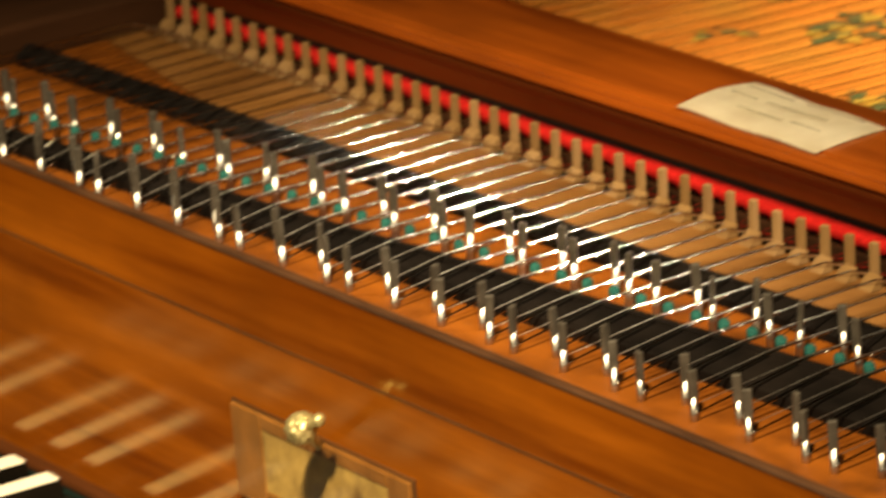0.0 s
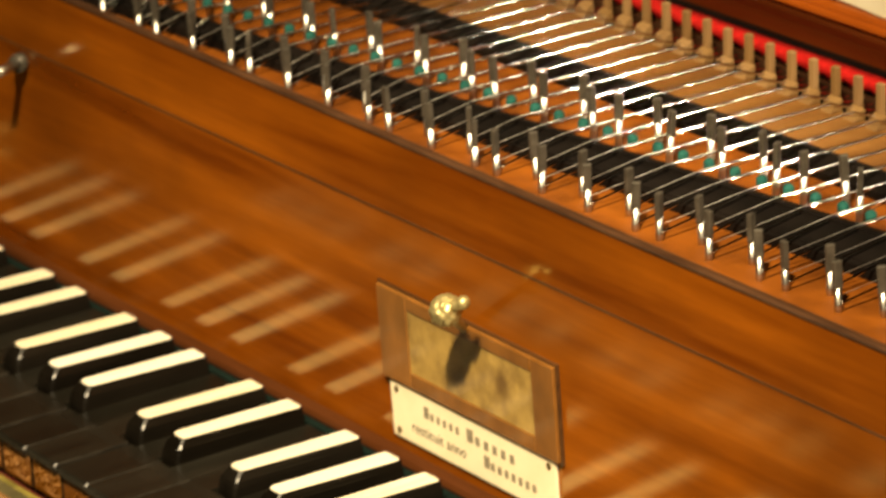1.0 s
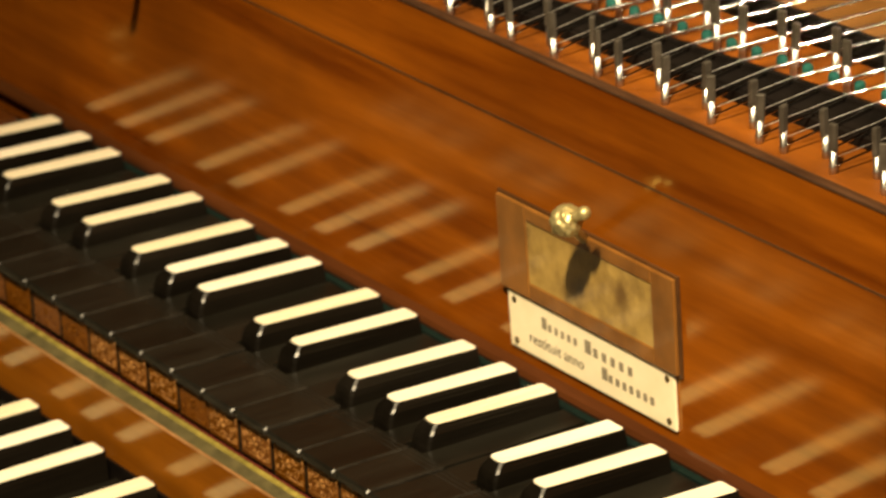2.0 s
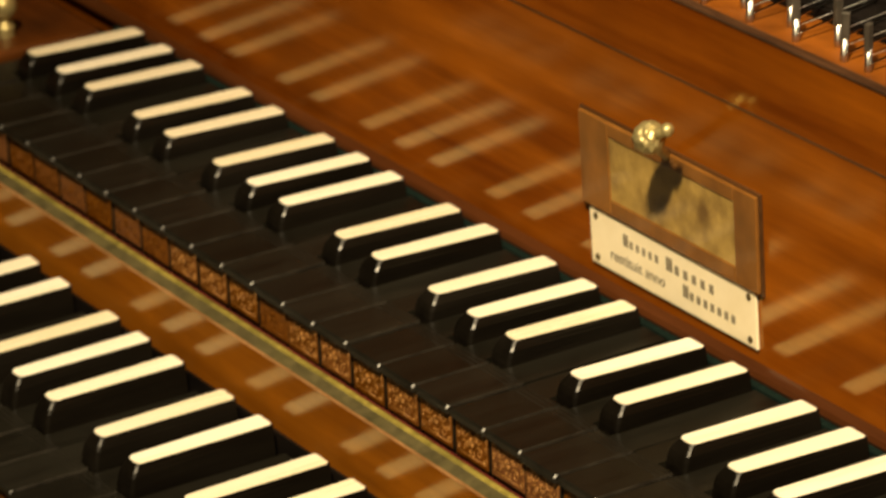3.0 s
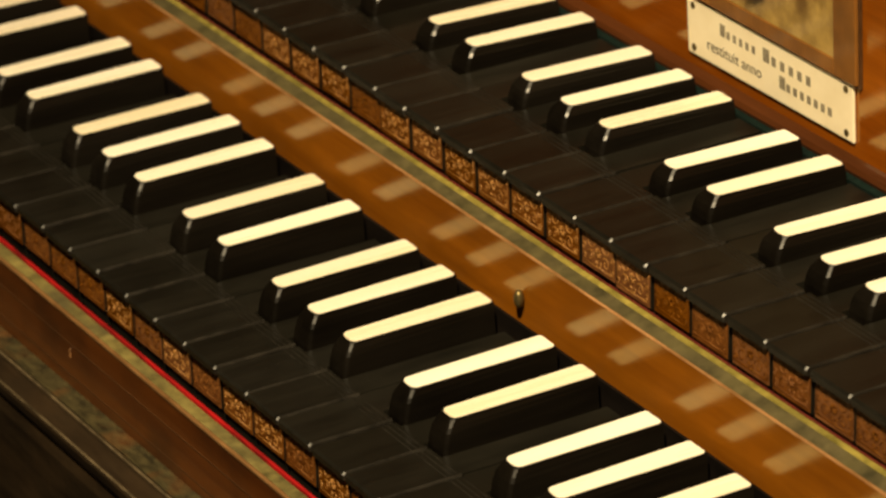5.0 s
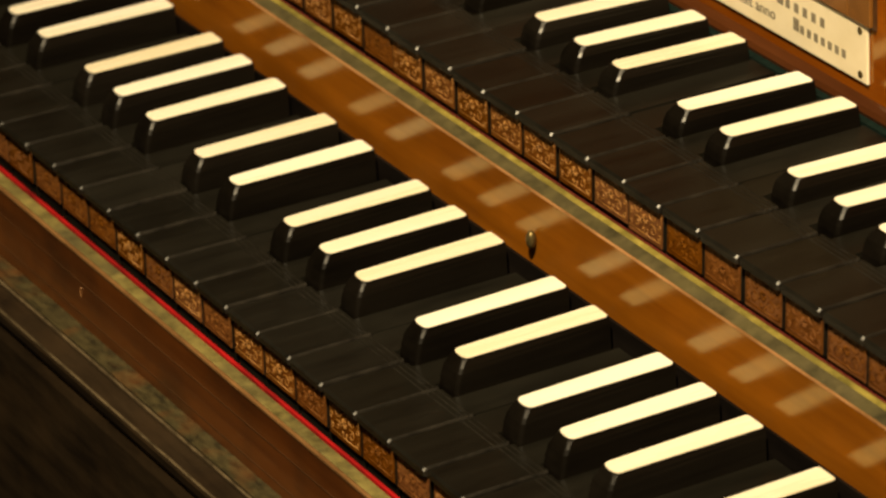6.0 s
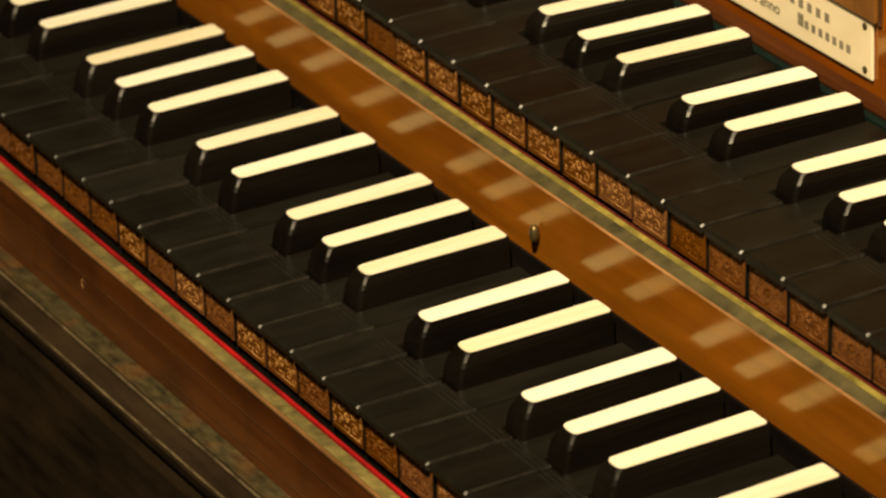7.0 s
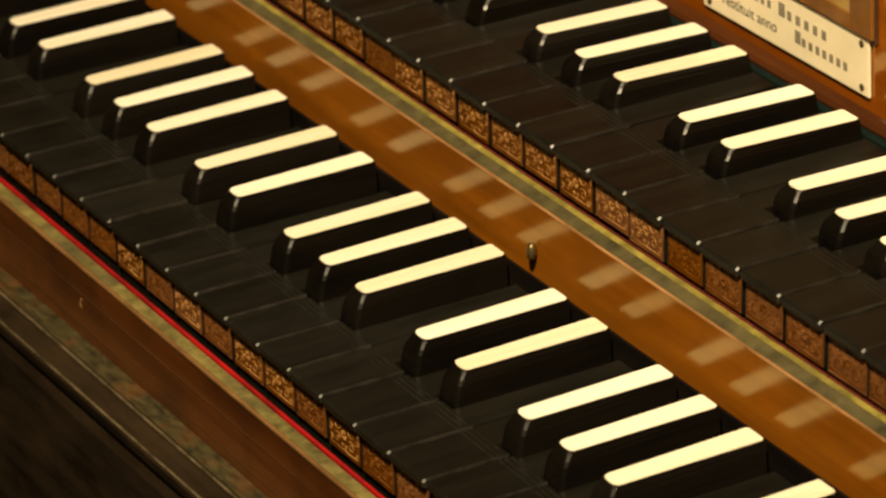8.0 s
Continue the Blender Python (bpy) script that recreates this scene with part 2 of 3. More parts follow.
def turned(profile, sides=16, bm=None, m=None):
    """A body of revolution about z from (radius, z) points."""
    bm = bm or bmesh.new()
    m = m or Matrix()
    rings = []
    for r, z in profile:
        rings.append([bm.verts.new(m @ Vector((r * math.cos(2 * math.pi * i / sides), r * math.sin(2 * math.pi * i / sides), z))) for i in range(sides)])
    for p, q in zip(rings, rings[1:]):
        for i in range(sides):
            bm.faces.new((p[i], p[(i + 1) % sides], q[(i + 1) % sides], q[i]))
    bm.faces.new(rings[0][::-1])
    bm.faces.new(rings[-1])
    return bm


def tube(points, radius, sides=6, bm=None):
    bm = bm or bmesh.new()
    pts = [Vector(p) for p in points]
    rings = []
    for i, p in enumerate(pts):
        d = (pts[min(i + 1, len(pts) - 1)] - pts[max(i - 1, 0)]).normalized()
        q = d.to_track_quat("Z", "Y").to_matrix()
        rings.append([bm.verts.new(p + q @ Vector((radius * math.cos(2 * math.pi * k / sides), radius * math.sin(2 * math.pi * k / sides), 0))) for k in range(sides)])
    for a, b in zip(rings, rings[1:]):
        for k in range(sides):
            bm.faces.new((a[k], a[(k + 1) % sides], b[(k + 1) % sides], b[k]))
    bm.faces.new(rings[0][::-1])
    bm.faces.new(rings[-1])
    return bm


def mesh_of(name, bm, mat, smooth=False):
    me = bpy.data.meshes.new(name)
    bm.to_mesh(me)
    bm.free()
    me.materials.append(mat)
    if smooth:
        for f in me.polygons:
            f.use_smooth = True
    return me


def thing(name, at, label, category, group="", kind=""):
    ob = new(name)
    ob.location = (at[0], at[1], at[2] + Z0)
    ob.empty_display_size = 0.02
    return tagged(ob, label, category, group, kind)


def solid(name, bm, mat, at, label, category, group="", kind="", smooth=False):
    ob = new(name, mesh_of(name, bm, mat, smooth))
    ob.location = (at[0], at[1], at[2] + Z0)
    return tagged(ob, label, category, group, kind)


def part(name, bm, mat, parent, label="", at=(0, 0, 0), smooth=False):
    me = bm if isinstance(bm, bpy.types.Mesh) else mesh_of(name, bm, mat, smooth)
    ob = new(name, me)
    ob.parent = parent
    ob.location = at
    return tagged(ob, label)


# ---- the room ----
for nm, dims, mat in (
    ("floor", (-3, 3.2, -2.6, 3.4, -Z0 - 0.1, -Z0), FLOOR),
    ("ceiling", (-3, 3.2, -2.6, 3.4, 2.2, 2.3), ROOM),
    ("wall_north", (-3.1, 3.3, 3.4, 3.5, -Z0, 2.3), ROOM),
    ("wall_south", (-3.1, 3.3, -2.7, -2.6, -Z0, 2.3), ROOM),
    ("wall_west", (-3.1, -3.0, -2.6, 3.4, -Z0, 2.3), ROOM),
    ("wall_east", (3.2, 3.3, -2.6, 3.4, -Z0, 2.3), ROOM),
):
    solid(nm, boxed(*dims), mat, (0, 0, 0), {"floor": "dark wooden floor of a dim room", "ceiling": "plain dim plaster ceiling"}.get(nm, "plain dim plaster wall of the room"), nm.split("_")[0], kind="structure")

# ---- plan of the instrument ----
PITCH = 0.0229
XL, XR = -0.4235, 0.4010
BL, BR = -0.520, 0.480      # ends of the keyboards
Z_PLANK = 0.181
# ---- case ----
case = thing("harpsichord_case", (0, 0.5, -Z0), "dark painted harpsichord case with worn olive mouldings", "harpsichord")
CO = (0, -0.5, Z0)   # brings instrument coordinates to the case's own
front = [(-0.0095, -0.0480), (-0.0182, -0.0483), (-0.0188, -0.0477), (-0.0196, -0.0477), (-0.0202, -0.0488), (-0.0232, -0.0492), (-0.0276, -0.0500), (-0.0281, -0.0494), (-0.0289, -0.0494), (-0.0295, -0.0506), (-0.0290, -0.0540), (-0.0270, -0.0580), (-0.0285, -0.0625), (-0.0285, -0.1600), (-0.0095, -0.1600)]
part("ledge", boxed(BL, BR, -0.0181, -0.0096, -0.0482, -0.0472, 0.0003), RUSTY_OLIVE, case, "dirty olive ledge with rust stains", CO)
# worn beads, their pale colour also painting the highlight along the moulding
for y, z in ((-0.0192, -0.0478), (-0.0285, -0.0495)):
    part("bead", swept([(y - 0.0005, z - 0.0006), (y - 0.0006, z + 0.0002), (y, z + 0.0005), (y + 0.0006, z + 0.0002), (y + 0.0005, z - 0.0006)], BL, BR), HIGHLIGHT_BEAD, case, "worn moulding bead with a painted highlight", CO)
part("front_moulding", swept(front, BL - 0.03, BR + 0.03), DARK_CASE, case, "dark moulding with worn olive paint", CO)
part("keybed", boxed(XL - 0.05, XR + 0.05, -0.0090, 0.205, -0.075, -0.0500), DARK_CASE, case, "", CO)
part("cheek", boxed(BL - 0.03, BL - 0.001, -0.0090, 0.2, -0.16, 0.15, 0.002), VARNISHED, case, "varnished wooden cheek", CO)
part("cheek", boxed(BR + 0.001, BR + 0.03, -0.0090, 0.2, -0.16, 0.15, 0.002), VARNISHED, case, "varnished wooden cheek", CO)
part("key_block", boxed(BL, XL - 0.001, -0.0090, 0.2, -0.0495, 0.0575, 0.002), FRONT_WOOD, case, "wooden key block", CO)
part("key_block", boxed(XR + 0.001, BR, -0.0090, 0.2, -0.0495, 0.0575, 0.002), FRONT_WOOD, case, "wooden key block", CO)
part("spine", boxed(BL - 0.03, -0.345, 0.2165, 2.1, -0.16, 0.196, 0.002), SPINE_WOOD, case, "dark wooden side wall", CO)
part("bentside", boxed(XR + 0.001, BR + 0.03, 0.2165, 1.1, -0.16, 0.196, 0.002), MOULDING, case, "dark wooden side wall", CO)
# added black board: paints the dark gap below the jack rail
part("belly_rail", boxed(-0.344, XR, 0.3894, 0.3990, 0.1005, 0.1770), BLACK_BAR, case, "black board filling the dark gap behind the jacks", CO)
part("belly", boxed(-0.344, XR, 0.222, 2.1, 0.02, 0.100), DARK_CASE, case, "", CO)
for x in (XL, XR - 0.02):
    for y in (0.03, 1.0):
        part("leg", turned([(0.03, 0), (0.022, 0.05), (0.03, 0.3), (0.04, 0.53), (0.04, 0.545)], 12), DARK_CASE, case, "", (x, y - 0.5, 0))

slip = thing("front_keyslip", (0, -0.0102, -0.0482), "dark varnished front keyslip with an olive top and red cloth", "keyslip")
slip.rotation_euler = (0, 0.0020, -0.0041)
SO = (0, 0.0095, 0.0478)
part("board", boxed(XL, XR, -0.0095, -0.0040, -0.0478, -0.0178, 0.0004), FRONT_WOOD, slip, "", SO)
part("bead", swept([(-0.0099, -0.0178), (-0.0099, -0.0169), (-0.0091, -0.0163), (-0.0083, -0.0169), (-0.0083, -0.0178)], XL, XR), DULL_EDGE, slip, "worn light wooden edge", SO)
part("ledge", boxed(XL, XR, -0.0082, -0.0033, -0.0178, -0.0168, 0.0003), OLIVE, slip, "worn olive ledge", SO)
part("cloth_strip", swept([(-0.0026, -0.0200), (-0.0026, -0.0165), (-0.0021, -0.0158), (-0.0013, -0.0164), (-0.0010, -0.0200)], XL, XR), DEEP_RED, slip, "red cloth edge", SO)
for z in (-0.0290, -0.0425):
    part("score_line", boxed(XL, XR, -0.00965, -0.0094, z, z + 0.0005), INLAY, slip, "", SO)
part("scratch", tube([(-0.1443, -0.00955, -0.0345), (-0.1451, -0.0096, -0.0320), (-0.1439, -0.00955, -0.0310)], 0.0003, 5), EDGE, slip, "pale nick in the varnish", SO)

slip2 = thing("middle_keyslip", (0, 0.0955, -0.01), "varnished honey-brown keyslip between the manuals with an olive top", "keyslip")
SO = (0, -0.0955, 0.01)
# the face leans forward; the olive ledge above it slopes up to the keys
me = mesh_of("board", swept([(0.1075, -0.0100), (0.1012, -0.0100), (0.1010, 0.0066), (0.0990, 0.0376), (0.1075, 0.0376)], XL, XR), SLIP_WOOD)
part("board", me, None, slip2, "", SO)
part("bead", swept([(0.0990, 0.0377), (0.0988, 0.0379), (0.0990, 0.0382), (0.0994, 0.0385), (0.0998, 0.0382), (0.0998, 0.0377)], XL, XR), EDGE, slip2, "worn light wooden edge", SO)
part("ledge", swept([(0.0999, 0.0377), (0.0999, 0.0382), (0.1043, 0.0397), (0.1043, 0.0377)], XL, XR), DARK_OLIVE, slip2, "dark olive ledge", SO)
part("felt_edge", swept([(0.1044, 0.0377), (0.1044, 0.0397), (0.1048, 0.0401), (0.1062, 0.0403), (0.1068, 0.0400), (0.1068, 0.0377)], XL, XR), FELT, slip2, "worn yellow-olive felt edge", SO)
# red darkened to paint the shade below the upper key fronts
part("cloth_strip", boxed(XL, XR, 0.1070, 0.1092, 0.0380, 0.0390), SHADED_RED, slip2, "red cloth edge darkened for the shaded gap", SO)
# a black strip stands in for the shade between key tails and board
part("shadow_gap", boxed(XL, XR, 0.0996, 0.1008, -0.0100, 0.0080), BLACK_BAR, slip2, "black strip standing in for the shaded gap at the board's foot", SO)
m = pose(0.0012, 0.0988, 0.0195, 90, 0, 0) @ Matrix.Diagonal((0.8, 1.5, 1.0, 1))
part("pin", turned([(0.0012, -0.001), (0.0022, 0.0), (0.0024, 0.0012), (0.0016, 0.0022), (0.0004, 0.0026)], 12, m=m), OLD_BRASS, slip2, "small dark brass pin", SO, True)

# ---- keyboards ----
LOW_AT = {0: 0.0213, 1: 0.0486, 3: 0.0895, 4: 0.1148, 5: 0.1413}     # sharps of each manual, from each C
HIGH_AT = {0: 0.0211, 1: 0.0476, 3: 0.0876, 4: 0.1143, 5: 0.1396}
# how far the old keys have strayed sideways, in millimetres, from the lowest key upwards
LOW_STRAY = (-0.6, -0.1, 0.0, 0.1, 0.6, 0.3, 0.8, -0.1, 0.4, -0.1, -0.7, 0.0, -0.5, -0.6)
LOW_SHARP_STRAY = {-11: 0.2, -10: -0.1, -9: 0.5, -7: -0.6, -6: -0.1, -4: 0.1, -3: 0.4, -2: -0.3, 0: 0.7, 1: -0.2, 3: -0.3, 4: -0.1}
HIGH_STRAY = (-0.5, -0.4, -0.3, -0.1, 0.1, 0.2, 0.0, 0.4, 0.5, -0.2, -0.4, 0.5, -0.1, -0.4, 0.1, 0.2, -0.6, -0.4, -0.1, 1.0, 0.5, 1.0)


def natural(step, sharp_at):
    """One natural: bevelled head with scored lines, and the tail between the sharps."""
    g = 0.0005
    prof = [(0.0000, -0.0037), (-0.0014, -0.0031), (-0.0016, -0.0008), (-0.0006, 0.0000)]
    for y in (0.0258, 0.0280, 0.0302):
        prof += [(y - 0.0003, 0.0), (y, -0.0005), (y + 0.0003, 0.0)]
    prof += [(0.0316, 0.0), (0.0316, -0.0037)]
    def eased(d):
        return [(y + (d if y < 0.0005 else 0), z - (d if z > -0.0025 else 0)) for y, z in prof]
    bm = bmesh.new()
    rings = [[bm.verts.new((x, y, z)) for y, z in eased(d)] for x, d in ((g, 0.0008), (g + 0.0002, 0.00035), (g + 0.0008, 0.0), (PITCH - g - 0.0008, 0.0), (PITCH - g - 0.0002, 0.00035), (PITCH - g, 0.0008))]
    for a, b in zip(rings, rings[1:]):
        for i in range(len(prof)):
            bm.faces.new((a[i], a[(i + 1) % len(prof)], b[(i + 1) % len(prof)], b[i]))
    bm.faces.new(rings[0][::-1])
    bm.faces.new(rings[-1])
    bmesh.ops.recalc_face_normals(bm, faces=bm.faces)
    # right bevels and scored lines take a lighter ebony: painted edge light
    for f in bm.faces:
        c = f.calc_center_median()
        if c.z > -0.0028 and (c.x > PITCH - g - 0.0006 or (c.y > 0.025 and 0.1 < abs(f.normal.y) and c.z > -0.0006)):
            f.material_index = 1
    left, right = g, PITCH - g
    if step in (1, 2, 4, 5, 6):
        left = max(left, sharp_at[step - 1] + 0.0060 - step * PITCH)
    if step in (0, 1, 3, 4, 5):
        right = min(right, sharp_at[step] - 0.0060 - step * PITCH)
    box(bm, left, right, 0.03161, 0.0985, -0.0037, 0.0)
    box(bm, 0.0005, PITCH - 0.0005, 0.0010, 0.0022, -0.0178, -0.0038)
    box(bm, 0.0012, PITCH - 0.0012, 0.0023, 0.0985, -0.024, -0.0038)
    return bm


def arcade(seed):
    """Embossed scrollwork of one key front, in the plane of the front."""
    rnd = random.Random(seed)
    bm = bmesh.new()
    w, h = 0.0192, 0.0115

    def spiral(cx, cz, r, a0, turns, way):
        pts = []
        for i in range(11):
            u = i / 10
            a = a0 + way * turns * 2 * math.pi * u
            rr = r * (1 - 0.75 * u)
            pts.append((cx + rr * math.cos(a), 0.0, cz + rr * math.sin(a)))
        tube(pts, 0.00022, 4, bm)
    for sx in (-1, 1):
        for cz, r in ((0.0029, 0.0024), (-0.0027, 0.0026)):
            spiral(sx * (0.0048 + rnd.uniform(-0.0003, 0.0003)), cz, r, math.pi * (0.5 + 0.5 * sx), 1.2, sx * (1 if cz > 0 else -1))
    for sx in (-1, 1):
        for cz in (-0.0042, 0.0001, 0.0043):
            spiral(sx * (0.0086 + rnd.uniform(-0.0003, 0.0003)), cz, 0.0014, rnd.uniform(0, 6), 1.0, sx)
        spiral(sx * 0.0014, 0.0041, 0.0012, math.pi / 2, 0.9, sx)
        spiral(sx * 0.0014, -0.0042, 0.0012, -math.pi / 2, 0.9, -sx)
    for k in range(8):
        a = 2 * math.pi * k / 8
        tube([(0.0006 * math.cos(a), 0, 0.0006 * math.sin(a)), (0.0019 * math.cos(a), -0.0003, 0.0019 * math.sin(a))], 0.0003, 4, bm)
    edge = [(-w / 2, 0, -h / 2), (-w / 2, 0, h / 2), (w / 2, 0, h / 2), (w / 2, 0, -h / 2), (-w / 2, 0, -h / 2)]
    tube(edge, 0.00022, 4, bm)
    return bm


def sharp_body(y0, y1, f, r):
    """A black sharp: swelling nose, flanks that lean in, a top that falls or rises from f to r."""
    bm = bmesh.new()
    tall = f + 0.0002
    nose = [(0.0060, -0.0050, -0.012), (0.0060, -0.0047, 0.0004), (0.0059, -0.0041, 0.35 * tall), (0.0056, -0.0032, 0.62 * tall), (0.00511, -0.00228, 0.76 * tall), (0.0044, -0.0010, 0.92 * tall), (0.0042, -0.0002, tall)]
    rings = []
    for half, back, z in nose:
        up = max(0.0, z / tall)
        zr = z if z < 0.001 else z + (r - f) * up
        rear = 0.0060 - 0.0011 * up
        rings.append([bm.verts.new(c) for c in (
            (-half + 0.0012, y0 + back, z), (half - 0.0012, y0 + back, z), (half - 0.0007, y0 + back + 0.0003, z), (half - 0.0001, y0 + back + 0.0012, z), (half, y0 + back + 0.0019, z),
            (rear, y1 + 0.0004, zr), (-rear, y1 + 0.0004, zr), (-half, y0 + back + 0.0019, z), (-half + 0.0001, y0 + back + 0.0012, z), (-half + 0.0007, y0 + back + 0.0003, z))])
    for a, b in zip(rings, rings[1:]):
        for i in range(10):
            bm.faces.new((a[i], a[(i + 1) % 10], b[(i + 1) % 10], b[i]))
    bm.faces.new(rings[-1])
    bm.faces.new(rings[0][::-1])
    bmesh.ops.bevel(bm, geom=[e for e in bm.edges if all(v.co.z > 0.93 * min(f, r) for v in e.verts) and abs(e.verts[0].co.z - e.verts[1].co.z) < 0.0012], offset=0.0002, segments=2, affect="EDGES")
    bmesh.ops.recalc_face_normals(bm, faces=bm.faces)
    return bm


def ivory_slip(y0, y1, f, r):
    """Thin plate with a rounded nose and clipped rear corners, lying on the top of a sharp."""
    outline = []
    for k in range(9):
        a = radians(180 + 22.5 * k)
        c = math.cos(a)
        outline.append((0.0041 * math.copysign(abs(c) ** 0.75, c), y0 + 0.0024 * (1 + math.sin(a))))
    outline += [(0.0048, y1 - 0.0012), (0.0044, y1 - 0.0003), (0.0036, y1), (-0.0036, y1), (-0.0044, y1 - 0.0003), (-0.0048, y1 - 0.0012)]
    bm = bmesh.new()

    def top(y):
        return f + (y - y0) * (r - f) / (y1 - y0)
    lo = [bm.verts.new((x, y, top(y) + 0.0001)) for x, y in outline]
    hi = [bm.verts.new((x, y, top(y) + 0.0007)) for x, y in outline]
    k = len(outline)
    for i in range(k):
        bm.faces.new((lo[i], lo[(i + 1) % k], hi[(i + 1) % k], hi[i]))
    cap = bm.faces.new(hi)
    bm.faces.new(lo[::-1])
    bmesh.ops.bevel(bm, geom=list(cap.edges), offset=0.00025, segments=2, affect="EDGES")
    bmesh.ops.recalc_face_normals(bm, faces=bm.faces)
    return bm


def key_set(sharp_at, y0, y1, f, r):
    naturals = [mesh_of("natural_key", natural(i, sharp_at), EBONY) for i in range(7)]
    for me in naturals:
        me.materials.append(LIT_EDGE_EBONY)
    return naturals, mesh_of("sharp_key", sharp_body(y0, y1, f, r), POLISHED), mesh_of("ivory_top", ivory_slip(y0, y1, f, r), IVORY)


FRONT = mesh_of("key_front", boxed(0.0012, PITCH - 0.0012, 0.0007, 0.0014, -0.0174, -0.0037), EMBOSSED)
SCROLLS = [mesh_of("scrollwork", arcade(i), GILT, True) for i in range(4)]
RUBBED = [mesh_of("scrollwork", arcade(i + 4), EMBOSSED, True) for i in range(3)]
rnd = random.Random(4)


def keyboard(name, at, label, sharp_at, stray, lowest, sharp_stray, dims, gilded):
    kb = thing(name, at, label, "keyboard")
    naturals, sharp_me, ivory_me = key_set(sharp_at, *dims)
    part("key_frame", boxed(XL, XR, 0.006, 0.09, -0.0490, -0.026), DARK_CASE, kb)
    for k in range(-18, 18):
        if k * PITCH < XL - 0.02 or (k + 1) * PITCH > XR + 0.02:
            continue
        off = 0.0008 * stray[k - lowest] if 0 <= k - lowest < len(stray) else 0.0
        key = part("natural_key", naturals[k % 7], None, kb, "", (k * PITCH + off, rnd.uniform(-0.0003, 0.0003), rnd.uniform(-0.0003, 0.0003)))
        part("key_front", FRONT, None, key, "embossed brown paper key front")
        worn = k not in gilded
        part("scrollwork", (RUBBED[k % 3] if worn else SCROLLS[k % 4]), None, key, "rubbed brown scrollwork" if worn else "worn gilt scrollwork", (PITCH / 2, 0.0007, -0.0100))
        if k % 7 in sharp_at:
            sx = (k // 7) * 7 * PITCH + sharp_at[k % 7]
            sh = part("sharp_key", sharp_me, None, kb, "", (sx + 0.001 * sharp_stray.get(k, 0.0), rnd.uniform(-0.0002, 0.0002), rnd.uniform(-0.0001, 0.0001)))
            part("ivory_top", ivory_me, None, sh, "yellowed ivory top")
    return kb


# front and rear end of the ivories, and the height of the sharps there
keyboard("lower_keyboard", (0.0018, 0.0008, 0.0007), "lower manual with black naturals and ivory-topped black sharps", LOW_AT, LOW_STRAY, -10, LOW_SHARP_STRAY, (0.0372, 0.0947, 0.0119, 0.0124), {-6, -4, -2, -1, 1, 4}).rotation_euler = (0, 0.0078, -0.0012)
keyboard("upper_keyboard", (-0.0014, 0.1101, 0.0564), "upper manual with black naturals and ivory-topped black sharps", HIGH_AT, HIGH_STRAY, -14, {-3: -0.2, 1: -0.1, 4: 0.2}, (0.0388, 0.0925, 0.0085, 0.0070), {-9, -8, -7, -5, -4, -3, -2, -1, 0, 1, 2}).rotation_euler = (0, 0.0011, -0.0006)

# ---- nameboard: its head leans 2.4 degrees towards the player ----
LEAN_BOARD = radians(2.4)
Y_FOOT, Z_FOOT = 0.211, 0.0654


def on_board(x, z, out=0.0):
    """A place on the nameboard: x, height along the board above its foot, distance in front of it."""
    return (x, Y_FOOT - z * math.sin(LEAN_BOARD) - out * math.cos(LEAN_BOARD), Z_FOOT + z * math.cos(LEAN_BOARD) - out * math.sin(LEAN_BOARD))


def leaning(ob):
    ob.rotation_euler = (LEAN_BOARD, 0, 0)
    return ob


nb = leaning(thing("nameboard", on_board(0, 0), "varnished reddish-brown nameboard with a dark inlaid line", "nameboard"))
part("board", boxed(BL, BR, 0.0, 0.0028, -0.018, 0.1238, 0.0004), VARNISHED, nb)
part("foot_moulding", swept([(-0.0001, -0.0078), (-0.0036, -0.0078), (-0.0040, -0.0064), (-0.0032, -0.0045), (-0.0014, -0.0032), (-0.0001, -0.0026)], BL, BR), MOULDING, nb, "dark reddish foot moulding")
part("felt_strip", boxed(XL, XR, -0.0066, -0.0002, -0.0125, -0.0080), DARK_FELT, nb, "dark green felt strip")
part("inlay_line", boxed(BL, BR, -0.00012, 0.001, 0.0936, 0.0945), INLAY, nb, "dark inlaid line")
part("cap", swept([(-0.0003, 0.1239), (-0.0004, 0.1250), (0.0003, 0.1257), (0.0026, 0.1257), (0.0031, 0.1250), (0.0031, 0.1239)], BL, BR), CAP_WOOD, nb, "dark worn top edge")

plaque = leaning(thing("plaque", on_board(-0.0036, 0.0455), "stained parchment plaque in a fruitwood frame on the nameboard", "plaque"))
plaque.rotation_euler[1] = 0.006     # hangs a little askew
PX, PZ = 0.0543, 0.0187
part("backing", boxed(-PX - 0.0009, PX + 0.0010, -0.0012, -0.0002, -PZ - 0.0010, PZ + 0.0010), INLAY, plaque, "dark outline")
for nm, b in (("frame_side", (-PX, -0.0360, -PZ, PZ)), ("frame_side", (0.0412, PX, -PZ, PZ)), ("frame_rail", (-0.0359, 0.0411, 0.0132, PZ)), ("frame_rail", (-0.0359, 0.0411, -PZ, -0.0124))):
    part(nm, boxed(b[0], b[1], -0.0028, -0.0011, b[2], b[3], 0.0004), FRAME_WOOD, plaque)
part("panel", boxed(-0.0359, 0.0411, -0.0022, -0.0011, -0.0123, 0.0131), PARCHMENT, plaque, "stained yellow-brown parchment panel")

